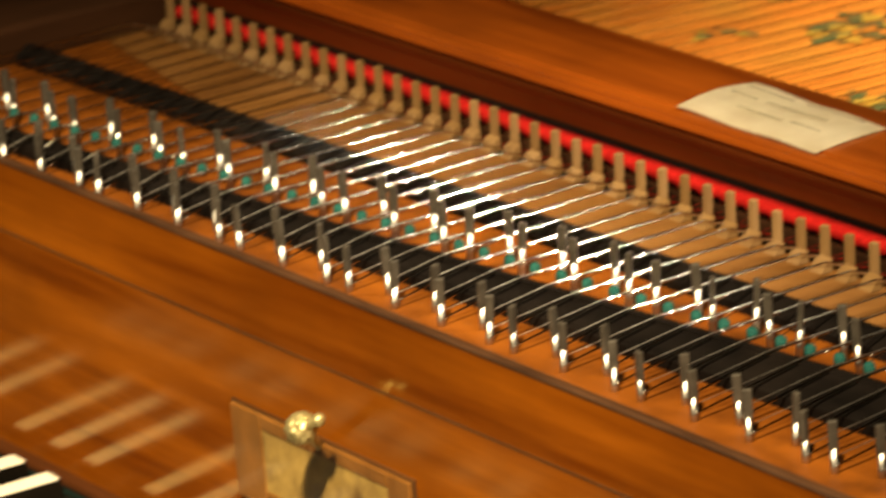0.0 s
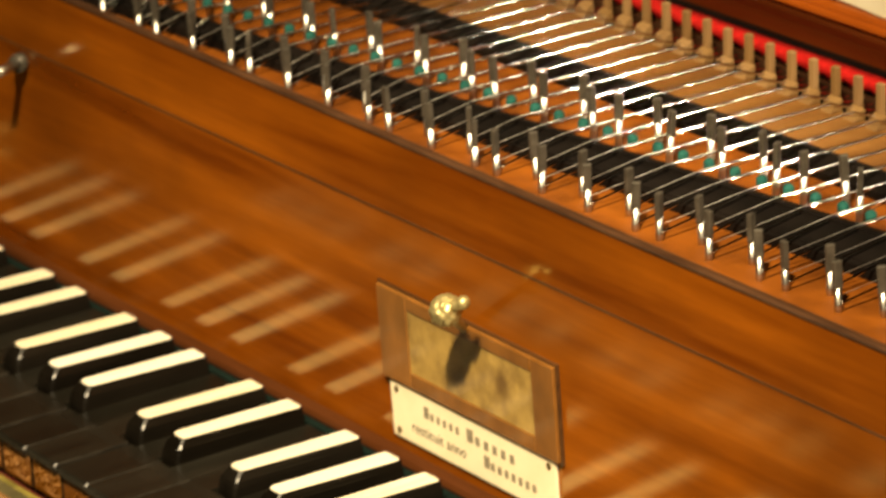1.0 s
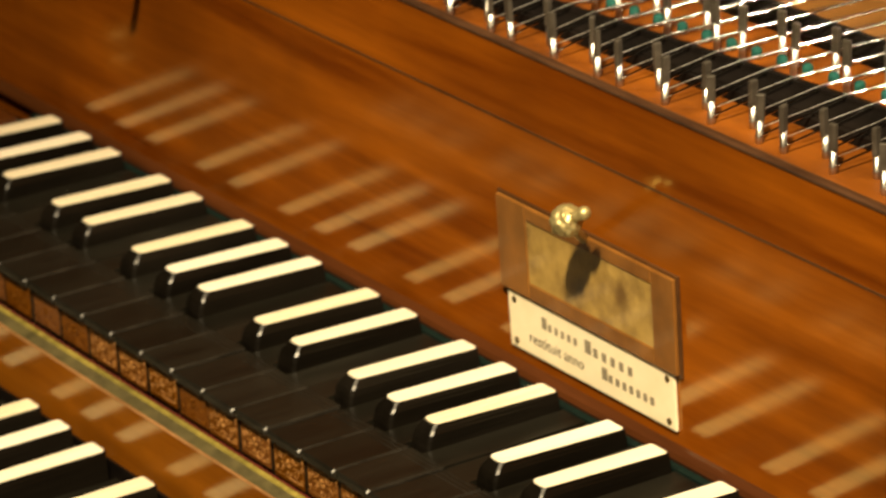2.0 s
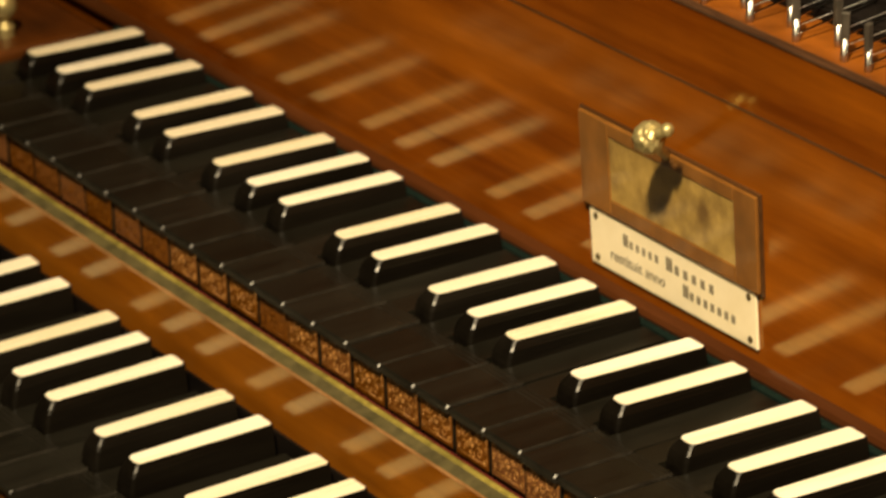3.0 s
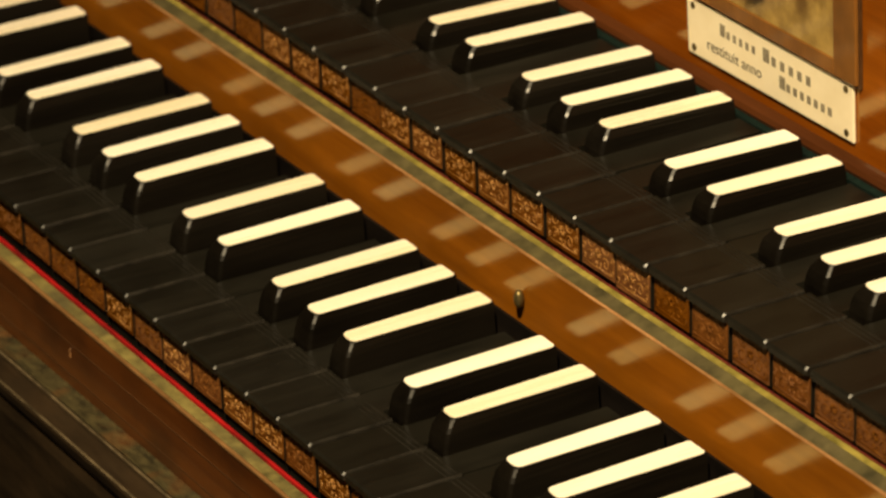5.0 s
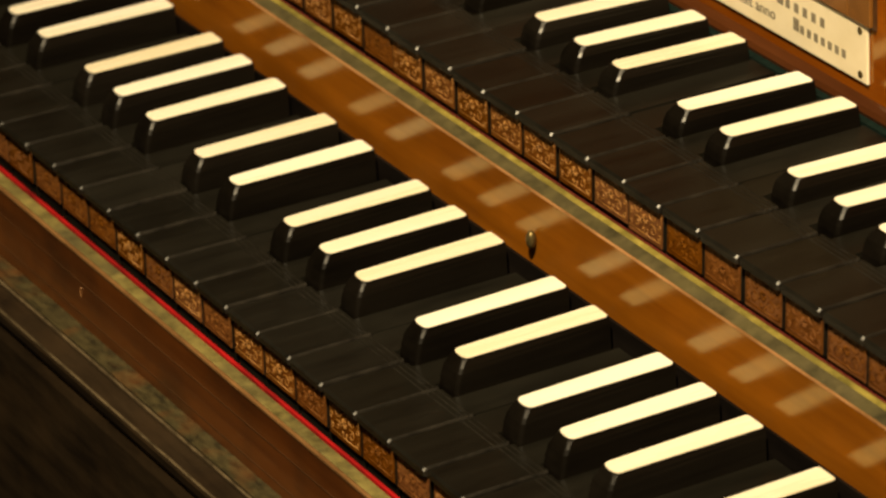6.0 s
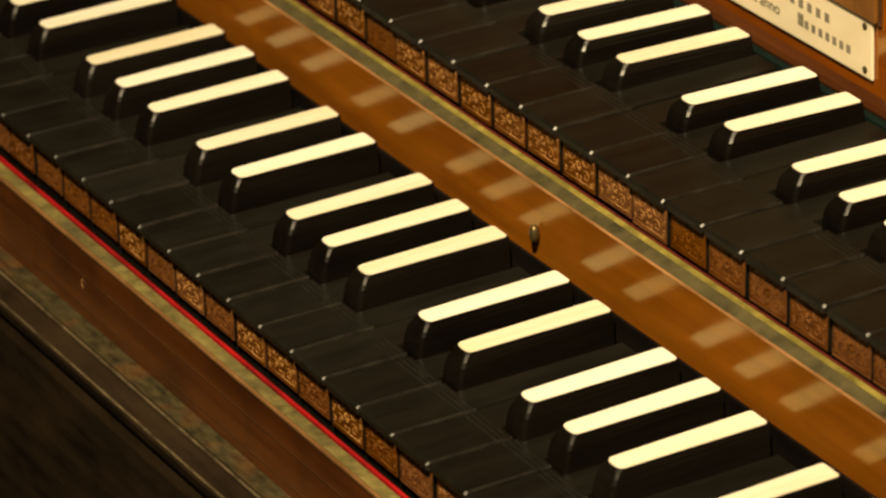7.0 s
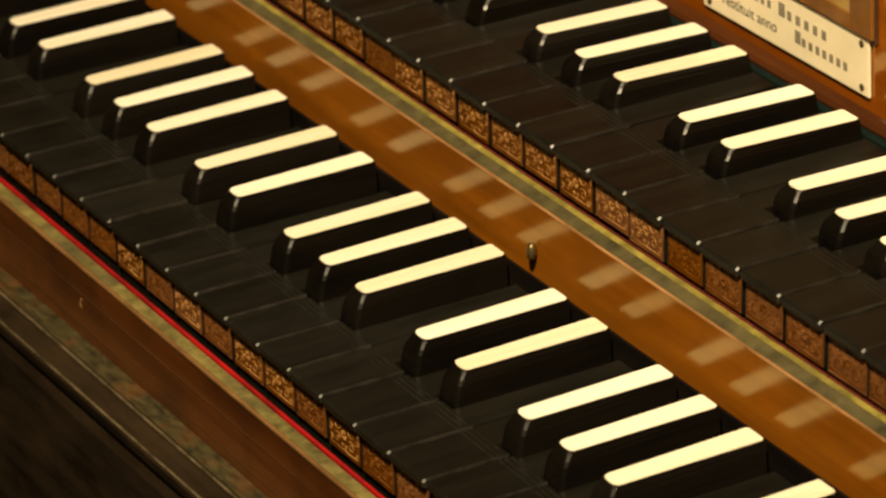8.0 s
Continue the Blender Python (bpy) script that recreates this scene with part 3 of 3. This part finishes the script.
knob = leaning(thing("knob", on_board(-0.0040, 0.0650, 0.003), "ornate gilt brass knob standing out from the plaque", "knob"))
kb = bmesh.new()
kc = Vector((0.0157, -0.0160, 0.0145))
bmesh.ops.create_icosphere(kb, subdivisions=4, radius=0.0058, matrix=Matrix.Translation(kc))
for v in kb.verts:
    d = v.co - kc
    v.co = kc + d * (1 + 0.10 * math.sin(9 * math.atan2(d.y, d.x)) * math.sin(8 * d.z / 0.0058) + 0.14 * noise.noise(d * 800))
part("ball", kb, BRASS, knob, "chased gilt brass ball", smooth=True)
kb = bmesh.new()
bmesh.ops.create_icosphere(kb, subdivisions=3, radius=0.0026, matrix=Matrix.Translation(kc + Vector((0.0096, 0.0010, 0.0055))))
part("finial", kb, BRASS, knob, "", smooth=True)
part("neck", tube([kc, kc + Vector((0.0050, 0.0005, 0.0030)), kc + Vector((0.0092, 0.001, 0.0052))], 0.0020, 10), BRASS, knob, "", smooth=True)
part("stem", tube([(0, 0.003, -0.004), (0.007, -0.006, 0.004), kc], 0.0018, 10), BRASS, knob, "", smooth=True)

block_knob = thing("block_knob", (-0.4415, 0.1610, 0.0575), "small turned brass knob standing on the wooden key block", "knob")
part("foot", turned([(0.0040, 0), (0.0042, 0.0006), (0.0036, 0.0018), (0.0040, 0.0028), (0.0045, 0.0038), (0.0043, 0.0050), (0.0034, 0.0058), (0.0024, 0.0066), (0.0022, 0.0080)], 20), BRASS, block_knob, "ringed brass foot", smooth=True)
part("ball", turned([(0.0022, 0.0080), (0.0042, 0.0094), (0.0056, 0.0116), (0.0060, 0.0142), (0.0055, 0.0168), (0.0040, 0.0190), (0.0018, 0.0201), (0.0004, 0.0203)], 20), BRASS, block_knob, "", smooth=True)

plate = leaning(thing("label_plate", on_board(-0.0044, 0.0143), "cream ivory label plate with black writing and four screws", "label plate"))
part("plate", boxed(-0.0515, 0.0515, -0.0014, -0.0002, -0.0114, 0.0114, 0.0004), PLATE, plate)
for sx in (-1, 1):
    for sz in (-1, 1):
        part("screw", turned([(0.0014, 0), (0.0014, 0.0002), (0.0008, 0.0006)], 10, m=pose(sx * 0.0474, -0.0014, sz * 0.0084, 90, 0, 0)), OLD_BRASS, plate, "small dark brass screw")
text = bpy.data.curves.new("inscription", "FONT")
text.body, text.size, text.extrude, text.align_x, text.align_y = "restituit anno", 0.0064, 0.00004, "LEFT", "CENTER"
holder = new("inscription_curve", text)
letters = bpy.data.meshes.new_from_object(holder)
bpy.data.objects.remove(holder)
letters.materials.clear()
letters.materials.append(INK)
ob = part("inscription", letters, None, plate, "black lettering", (-0.0390, -0.00150, -0.0042))
ob.rotation_euler = (radians(90), 0, 0)
# the name and the year: one plain bar for each character
for x0, step, count, z0, tall, wide in ((-0.0300, 0.0040, 6, 0.0022, 0.0030, 0.0020), (-0.0030, 0.0053, 6, 0.0016, 0.0036, 0.0026), (0.0070, 0.0042, 8, -0.0056, 0.0032, 0.0023)):
    for i in range(count):
        t1 = tall + (0.0018 if i == 0 else 0.0)
        part("writing_bar", boxed(x0 + i * step, x0 + i * step + wide * (1.5 if i == 0 else 1.0), -0.00152, -0.00142, z0, z0 + t1), GREY_INK, plate, "dark bar of writing")

peg = leaning(thing("wall_peg", on_board(-0.3171, 0.0877), "small bright steel peg with a dark collar on the nameboard", "peg"))
part("shank", tube([(0.004, -0.005, 0.001), (0.0140, -0.019, 0.0035)], 0.0020, 10), STEEL, peg, "", smooth=True)
part("collar", tube([(0, 0.0005, 0), (0.004, -0.005, 0.001)], 0.0040, 12), DARK_STEEL, peg, "", smooth=True)

# ---- wrestplank with nuts, pins and strings ----
plank = thing("wrestplank", (0, 0.30, 0.1387), "orange-brown wrestplank with two black nuts and rows of tuning pins", "wrestplank")
WO = (0, -0.30, -0.14)
PX0, PX1 = -0.344, XR
part("plank", boxed(PX0, PX1, 0.2105, 0.3640, 0.1010, Z_PLANK), PLANK_WOOD, plank, "", WO)


def slab(outline, z0, z1):
    bm = bmesh.new()
    face = bm.faces.new([bm.verts.new((x, y, z0)) for x, y in outline])
    up = bmesh.ops.extrude_face_region(bm, geom=[face])["geom"]
    for v in up:
        if isinstance(v, bmesh.types.BMVert):
            v.co.z = z1
    bmesh.ops.recalc_face_normals(bm, faces=bm.faces)
    return bm


part("back_plank", slab([(PX0, 0.3470), (-0.236, 0.3235), (-0.20, 0.3201), (PX1, 0.3201), (PX1, 0.3640), (PX0, 0.3640)], Z_PLANK - 0.004, Z_PLANK + 0.001), TAN_WOOD, plank, "pale spruce strip", WO)


def nut(y0, slope, wide, high):
    z = Z_PLANK
    return swept([(y0, z), (y0, z + high - 0.0045), (y0 + 0.0015, z + high - 0.0035), (y0 + wide - 0.004, z + high), (y0 + wide - 0.0015, z + high), (y0 + wide, z + high - 0.0015), (y0 + wide, z)], PX0, PX1, slope)


bm = nut(0.2475, 0.075, 0.0170, 0.0085)
for v in bm.verts:
    v.co.y += max(0.0, min(1.0, (v.co.y - 0.075 * v.co.x - 0.2475) / 0.0170)) * 0.045 * v.co.x   # wider in the treble
part("front_nut", bm, BLACK_BAR, plank, "black wooden nut", WO)
part("back_nut", nut(0.3090, 0.03, 0.0110, 0.0075), BLACK_BAR, plank, "black wooden nut", WO)

SHANK = mesh_of("shank", turned([(0.0013, -0.004), (0.0013, 0.0010), (0.0016, 0.0014), (0.0013, 0.0019), (0.0016, 0.0024), (0.0013, 0.0029), (0.0013, 0.0086)], 10), STEEL, True)
HEADM = mesh_of("head", boxed(-0.0016, 0.0016, -0.0010, 0.0010, 0.0080, 0.0182, 0.0004), DARK_STEEL)
BLACK_KEYS = {1, 3, 6, 8, 10}
rp = random.Random(9)


def tuning_pin(x, y, z):
    pin = part("tuning_pin", SHANK, None, plank, "bright steel tuning pin with a dark flattened head", (x, y - 0.30, z - 0.14))
    pin.rotation_euler = (radians(rp.uniform(-3, 3)), radians(rp.uniform(-3, 3)), radians(rp.uniform(0, 180)))
    part("head", HEADM, None, pin)


def string(points, r, mat=WIRE):
    pts = [Vector((x, y - 0.30, z - 0.14)) for x, y, z in points]
    run = []
    for a, b in zip(pts, pts[1:]):
        d = (b - a).normalized() * 0.0004
        run += [a, a + d, b - d]
    part("string", tube(run + [pts[-1]], r, 8), mat, plank, "", smooth=True)


for s in range(-34, 25):
    dark = s % 12 in BLACK_KEYS
    xf = 0.0818 + s * 0.0130
    if PX0 + 0.006 < xf < PX1 - 0.006:
        y = (0.2365 if dark else 0.2285) + 0.030 * xf
        tuning_pin(xf, y, Z_PLANK)
        yn = 0.2475 + 0.0155 + 0.115 * xf
        string([(xf + 0.0016, y, Z_PLANK + 0.0034), (xf + 0.0014, yn, Z_PLANK + 0.0090), (xf + 0.0014, 0.352, Z_PLANK + 0.0088), (xf + 0.0014, 0.372, Z_PLANK + 0.0015), (xf + 0.0014, 0.72, Z_PLANK - 0.0120)], 0.00046)
        string([(xf - 0.0014, y, Z_PLANK + 0.0048), (xf - 0.0002, yn, Z_PLANK + 0.0090), (xf - 0.0002, 0.352, Z_PLANK + 0.0082)], 0.00017, DULL_WIRE)
        part("green_felt", turned([(0.0019, 0), (0.0022, 0.0014), (0.0021, 0.0032), (0.0012, 0.0042)], 10), GREEN_CLOTH, plank, "dark green felt pad", (xf - 0.003, 0.2712 + 0.100 * xf - 0.30, Z_PLANK + 0.0070 - 0.14), True)
    xb = 0.0900 + s * 0.0132
    if PX0 + 0.006 < xb < PX1 - 0.006:
        y = (0.2860 if dark else 0.2790) + 0.11 * xb
        tuning_pin(xb, y, Z_PLANK + 0.003)
        string([(xb + 0.0016, y, Z_PLANK + 0.0045), (xb + 0.0014, 0.309 + 0.03 * xb + 0.006, Z_PLANK + 0.0078), (xb + 0.0014, 0.352, Z_PLANK + 0.0060), (xb + 0.0014, 0.372, Z_PLANK + 0.0015), (xb + 0.0014, 0.72, Z_PLANK - 0.0125)], 0.00020)

# ---- jacks ----
bm = boxed(-0.0015, 0.0015, -0.0013, 0.0013, 0.0, 0.0436, 0.0003)
JB = mesh_of("body", bm, JACK_WOOD)
JD = mesh_of("damper", swept([(-0.0070, 0.018), (-0.0070, 0.0270), (-0.0040, 0.0315), (-0.0014, 0.0325), (-0.0014, 0.018)], -0.0015, 0.0052), JACK_WOOD)
jack = None
for i in range(55):
    x = -0.337 + i * 0.01315
    if x > PX1 - 0.01:
        break
    at = (x, 0.3665 - 0.03 * x, 0.1527 + rp.uniform(-0.0006, 0.0006))
    if jack is None:
        jack = thing("jack", at, "pale wooden jack standing in its register", "jack", "row of jacks")
        part("body", JB, None, jack)
        part("damper", JD, None, jack)
    else:
        copy_thing(jack, pose(at[0], at[1], at[2] + Z0))
# added strip, coloured dark for the shaded gap under the red cloth
solid("rear_register", boxed(PX0, PX1, 0.3785, 0.3815, 0.1541, 0.1832), SPINE_WOOD, (0, 0, -0.0013), "dark strip standing in for the shaded gap behind the jacks", "register")
solid("jack_register", boxed(PX0, PX1, 0.3641, 0.3890, 0.1010, 0.1540), TAN_WOOD, (0, 0, -0.0013), "pale wooden register that holds the jacks", "register")
rail = thing("jack_rail", (0, 0.39, 0.1947), "reddish-brown moulded wooden jack rail", "jack rail")
part("board", swept([(0.3910, 0.1910), (0.3910, 0.2041), (0.3876, 0.2048), (0.3866, 0.2060), (0.3870, 0.2074), (0.3884, 0.2080), (0.3886, 0.2092), (0.3902, 0.2102), (0.3936, 0.2105), (0.3942, 0.2112), (0.4420, 0.2112), (0.4460, 0.2095), (0.4480, 0.2060), (0.4480, 0.1910)], PX0, PX1), RAIL_WOOD, rail, "", (0, -0.39, -0.196))
# the shade on the rail's front face is put into this darker red
part("moulding", swept([(0.3909, 0.1910), (0.3898, 0.1910), (0.3896, 0.1935), (0.3888, 0.1985), (0.3876, 0.2020), (0.3874, 0.2039), (0.3909, 0.2039)], PX0, PX1), RAIL_SHADED, rail, "red-brown hollow moulding with its shade in the colour", (0, -0.39, -0.196))
# the cloth bulges down between the jacks
bm = bmesh.new()
rows = []
for i in range(4 * 55 + 1):
    x = PX0 + 0.001 + (PX1 - PX0 - 0.002) * i / 220
    sag = 0.0017 * abs(math.sin(math.pi * (x + 0.337) / 0.01315)) ** 0.7
    rows.append([bm.verts.new((x, y, z)) for y, z in ((0.3826 - 0.4 * sag, 0.1888), (0.3820 - 0.5 * sag, 0.1872), (0.3822 - 0.4 * sag, 0.1858 - sag), (0.3832, 0.1850 - sag), (0.3883, 0.1850), (0.3883, 0.1888))])
for p, q in zip(rows, rows[1:]):
    for k in range(6):
        bm.faces.new((p[k], p[(k + 1) % 6], q[(k + 1) % 6], q[k]))
bm.faces.new(rows[0][::-1])
bm.faces.new(rows[-1])
bmesh.ops.recalc_face_normals(bm, faces=bm.faces)
part("cloth", bm, RED_CLOTH, rail, "bright red cloth under the rail", (0, -0.39, -0.196), True)
# black strip paints the shade in the gap under the rail
part("lower_edge", boxed(PX0, PX1, 0.3884, 0.3990, 0.1880, 0.1909), BLACK_BAR, rail, "black strip standing in for the dark gap under the rail", (0, -0.39, -0.196))
part("end_block", boxed(PX0, PX0 + 0.012, 0.395, 0.445, 0.101, 0.1909), RAIL_WOOD, rail, "", (0, -0.39, -0.196))
part("end_block", boxed(PX1 - 0.012, PX1, 0.395, 0.445, 0.101, 0.1909), RAIL_WOOD, rail, "", (0, -0.39, -0.196))

def curl(u, v):
    """How far the paper lifts off the rail."""
    return 0.0020 * math.sin(math.pi * v) * (1 - 0.65 * u) + 0.0006 * math.sin(5.0 * u + 1.0) ** 2


bm = bmesh.new()
n = 12
grid = []
for i in range(n + 1):
    row = []
    for j in range(7):
        u, v = i / n, j / 6
        p = Vector((-0.0152, 0.3913, 0)) * (1 - u) * (1 - v) + Vector((0.0648, 0.3890, 0)) * u * (1 - v) + Vector((-0.0152, 0.4325, 0)) * (1 - u) * v + Vector((0.0630, 0.4275, 0)) * u * v
        p.z = 0.2118 + curl(u, v) + 0.0002 * noise.noise((u * 3, v * 3, 0))
        row.append(bm.verts.new(p))
    grid.append(row)
for i in range(n):
    for j in range(6):
        bm.faces.new((grid[i][j], grid[i + 1][j], grid[i + 1][j + 1], grid[i][j + 1]))
bmesh.ops.solidify(bm, geom=list(bm.faces), thickness=0.0003)
paper = thing("paper_label", (0, 0.41, 0.2097), "curled cream paper label with faded writing on the jack rail", "paper label")
part("sheet", bm, PAPER, paper, "", (0, -0.41, -0.2112))

for k, (u0, u1, v) in enumerate(((0.10, 0.42, 0.80), (0.50, 0.90, 0.82), (0.12, 0.30, 0.55), (0.36, 0.78, 0.56), (0.30, 0.62, 0.30), (0.66, 0.86, 0.32))):
    x0, x1 = -0.0190 + 0.080 * u0, -0.0190 + 0.080 * u1
    y = 0.3920 + 0.041 * v
    bar = boxed(x0, x1, y, y + 0.0008, 0.2119, 0.2122)
    for q in bar.verts:
        q.co.z += curl((q.co.x + 0.0190) / 0.080, (q.co.y - 0.3920) / 0.041)
    part("writing_bar", bar, FADED_INK, paper, "faded bar of writing", (0, -0.41, -0.2112))

# ---- soundboard ----
sb = thing("soundboard", (0, 1.0, 0.1005), "painted spruce soundboard with flowers under the strings", "soundboard")
part("board", boxed(PX0, PX1, 0.3995, 2.05, 0.1005, 0.1500), SOUNDBOARD, sb, "", (0, -1.0, -0.1005))


def petal(bm, x, y, turn, length, wide):
    """A flat painted leaf with a pointed tip and a wavering edge."""
    n = 9
    rim = []
    for i in range(2 * n):
        u = i / n if i <= n else 2 - i / n
        side = 1 if i <= n else -1
        r = wide * math.sin(math.pi * u ** 0.8) * (1 + 0.2 * math.sin(9 * u + turn))
        p = Matrix.Rotation(turn, 2) @ Vector((length * u, side * r))
        rim.append(bm.verts.new((x + p.x, y + p.y, 0.1503)))
    bm.faces.new(rim)


LEAF_PAINT = material("leaf_green_paint", (0.050, 0.085, 0.030), (0.12, 0.16, 0.055), 0.5, (200, 200, 200), bump=0.2)
DARK_PAINT = material("dark_umber_paint", (0.050, 0.030, 0.012), (0.12, 0.070, 0.025), 0.5, (200, 200, 200), bump=0.2)
YELLOW_PAINT = material("ochre_yellow_paint", (0.50, 0.30, 0.030), (0.70, 0.46, 0.06), 0.5, (200, 200, 200), bump=0.2)
rs = random.Random(21)
for cx, cy, leaves, size in ((-0.190, 0.642, 7, 0.020), (-0.186, 0.664, 6, 0.022), (-0.104, 0.580, 5, 0.018), (-0.226, 0.600, 4, 0.011), (-0.13, 0.70, 7, 0.024), (-0.25, 0.66, 4, 0.014), (-0.02, 0.60, 6, 0.02), (0.05, 0.72, 6, 0.024)):
    for mat, nm, count, k in ((LEAF_PAINT, "painted_leaf", leaves, 1.0), (DARK_PAINT, "painted_stalk", 2, 0.8), (YELLOW_PAINT, "painted_petal", 3, 0.7)):
        bm = bmesh.new()
        for i in range(count):
            petal(bm, cx + rs.uniform(-0.010, 0.010), cy + rs.uniform(-0.010, 0.010), rs.uniform(0, 6.28), size * k * rs.uniform(0.7, 1.2), size * (0.10 if mat is DARK_PAINT else 0.26))
        for j, v in enumerate(bm.verts):
            v.co.z += 0.0002 * (1 + (LEAF_PAINT, DARK_PAINT, YELLOW_PAINT).index(mat)) + 0.00001 * (j // 18)
        part(nm, bm, mat, sb, "", (0, -1.0, -0.1005))
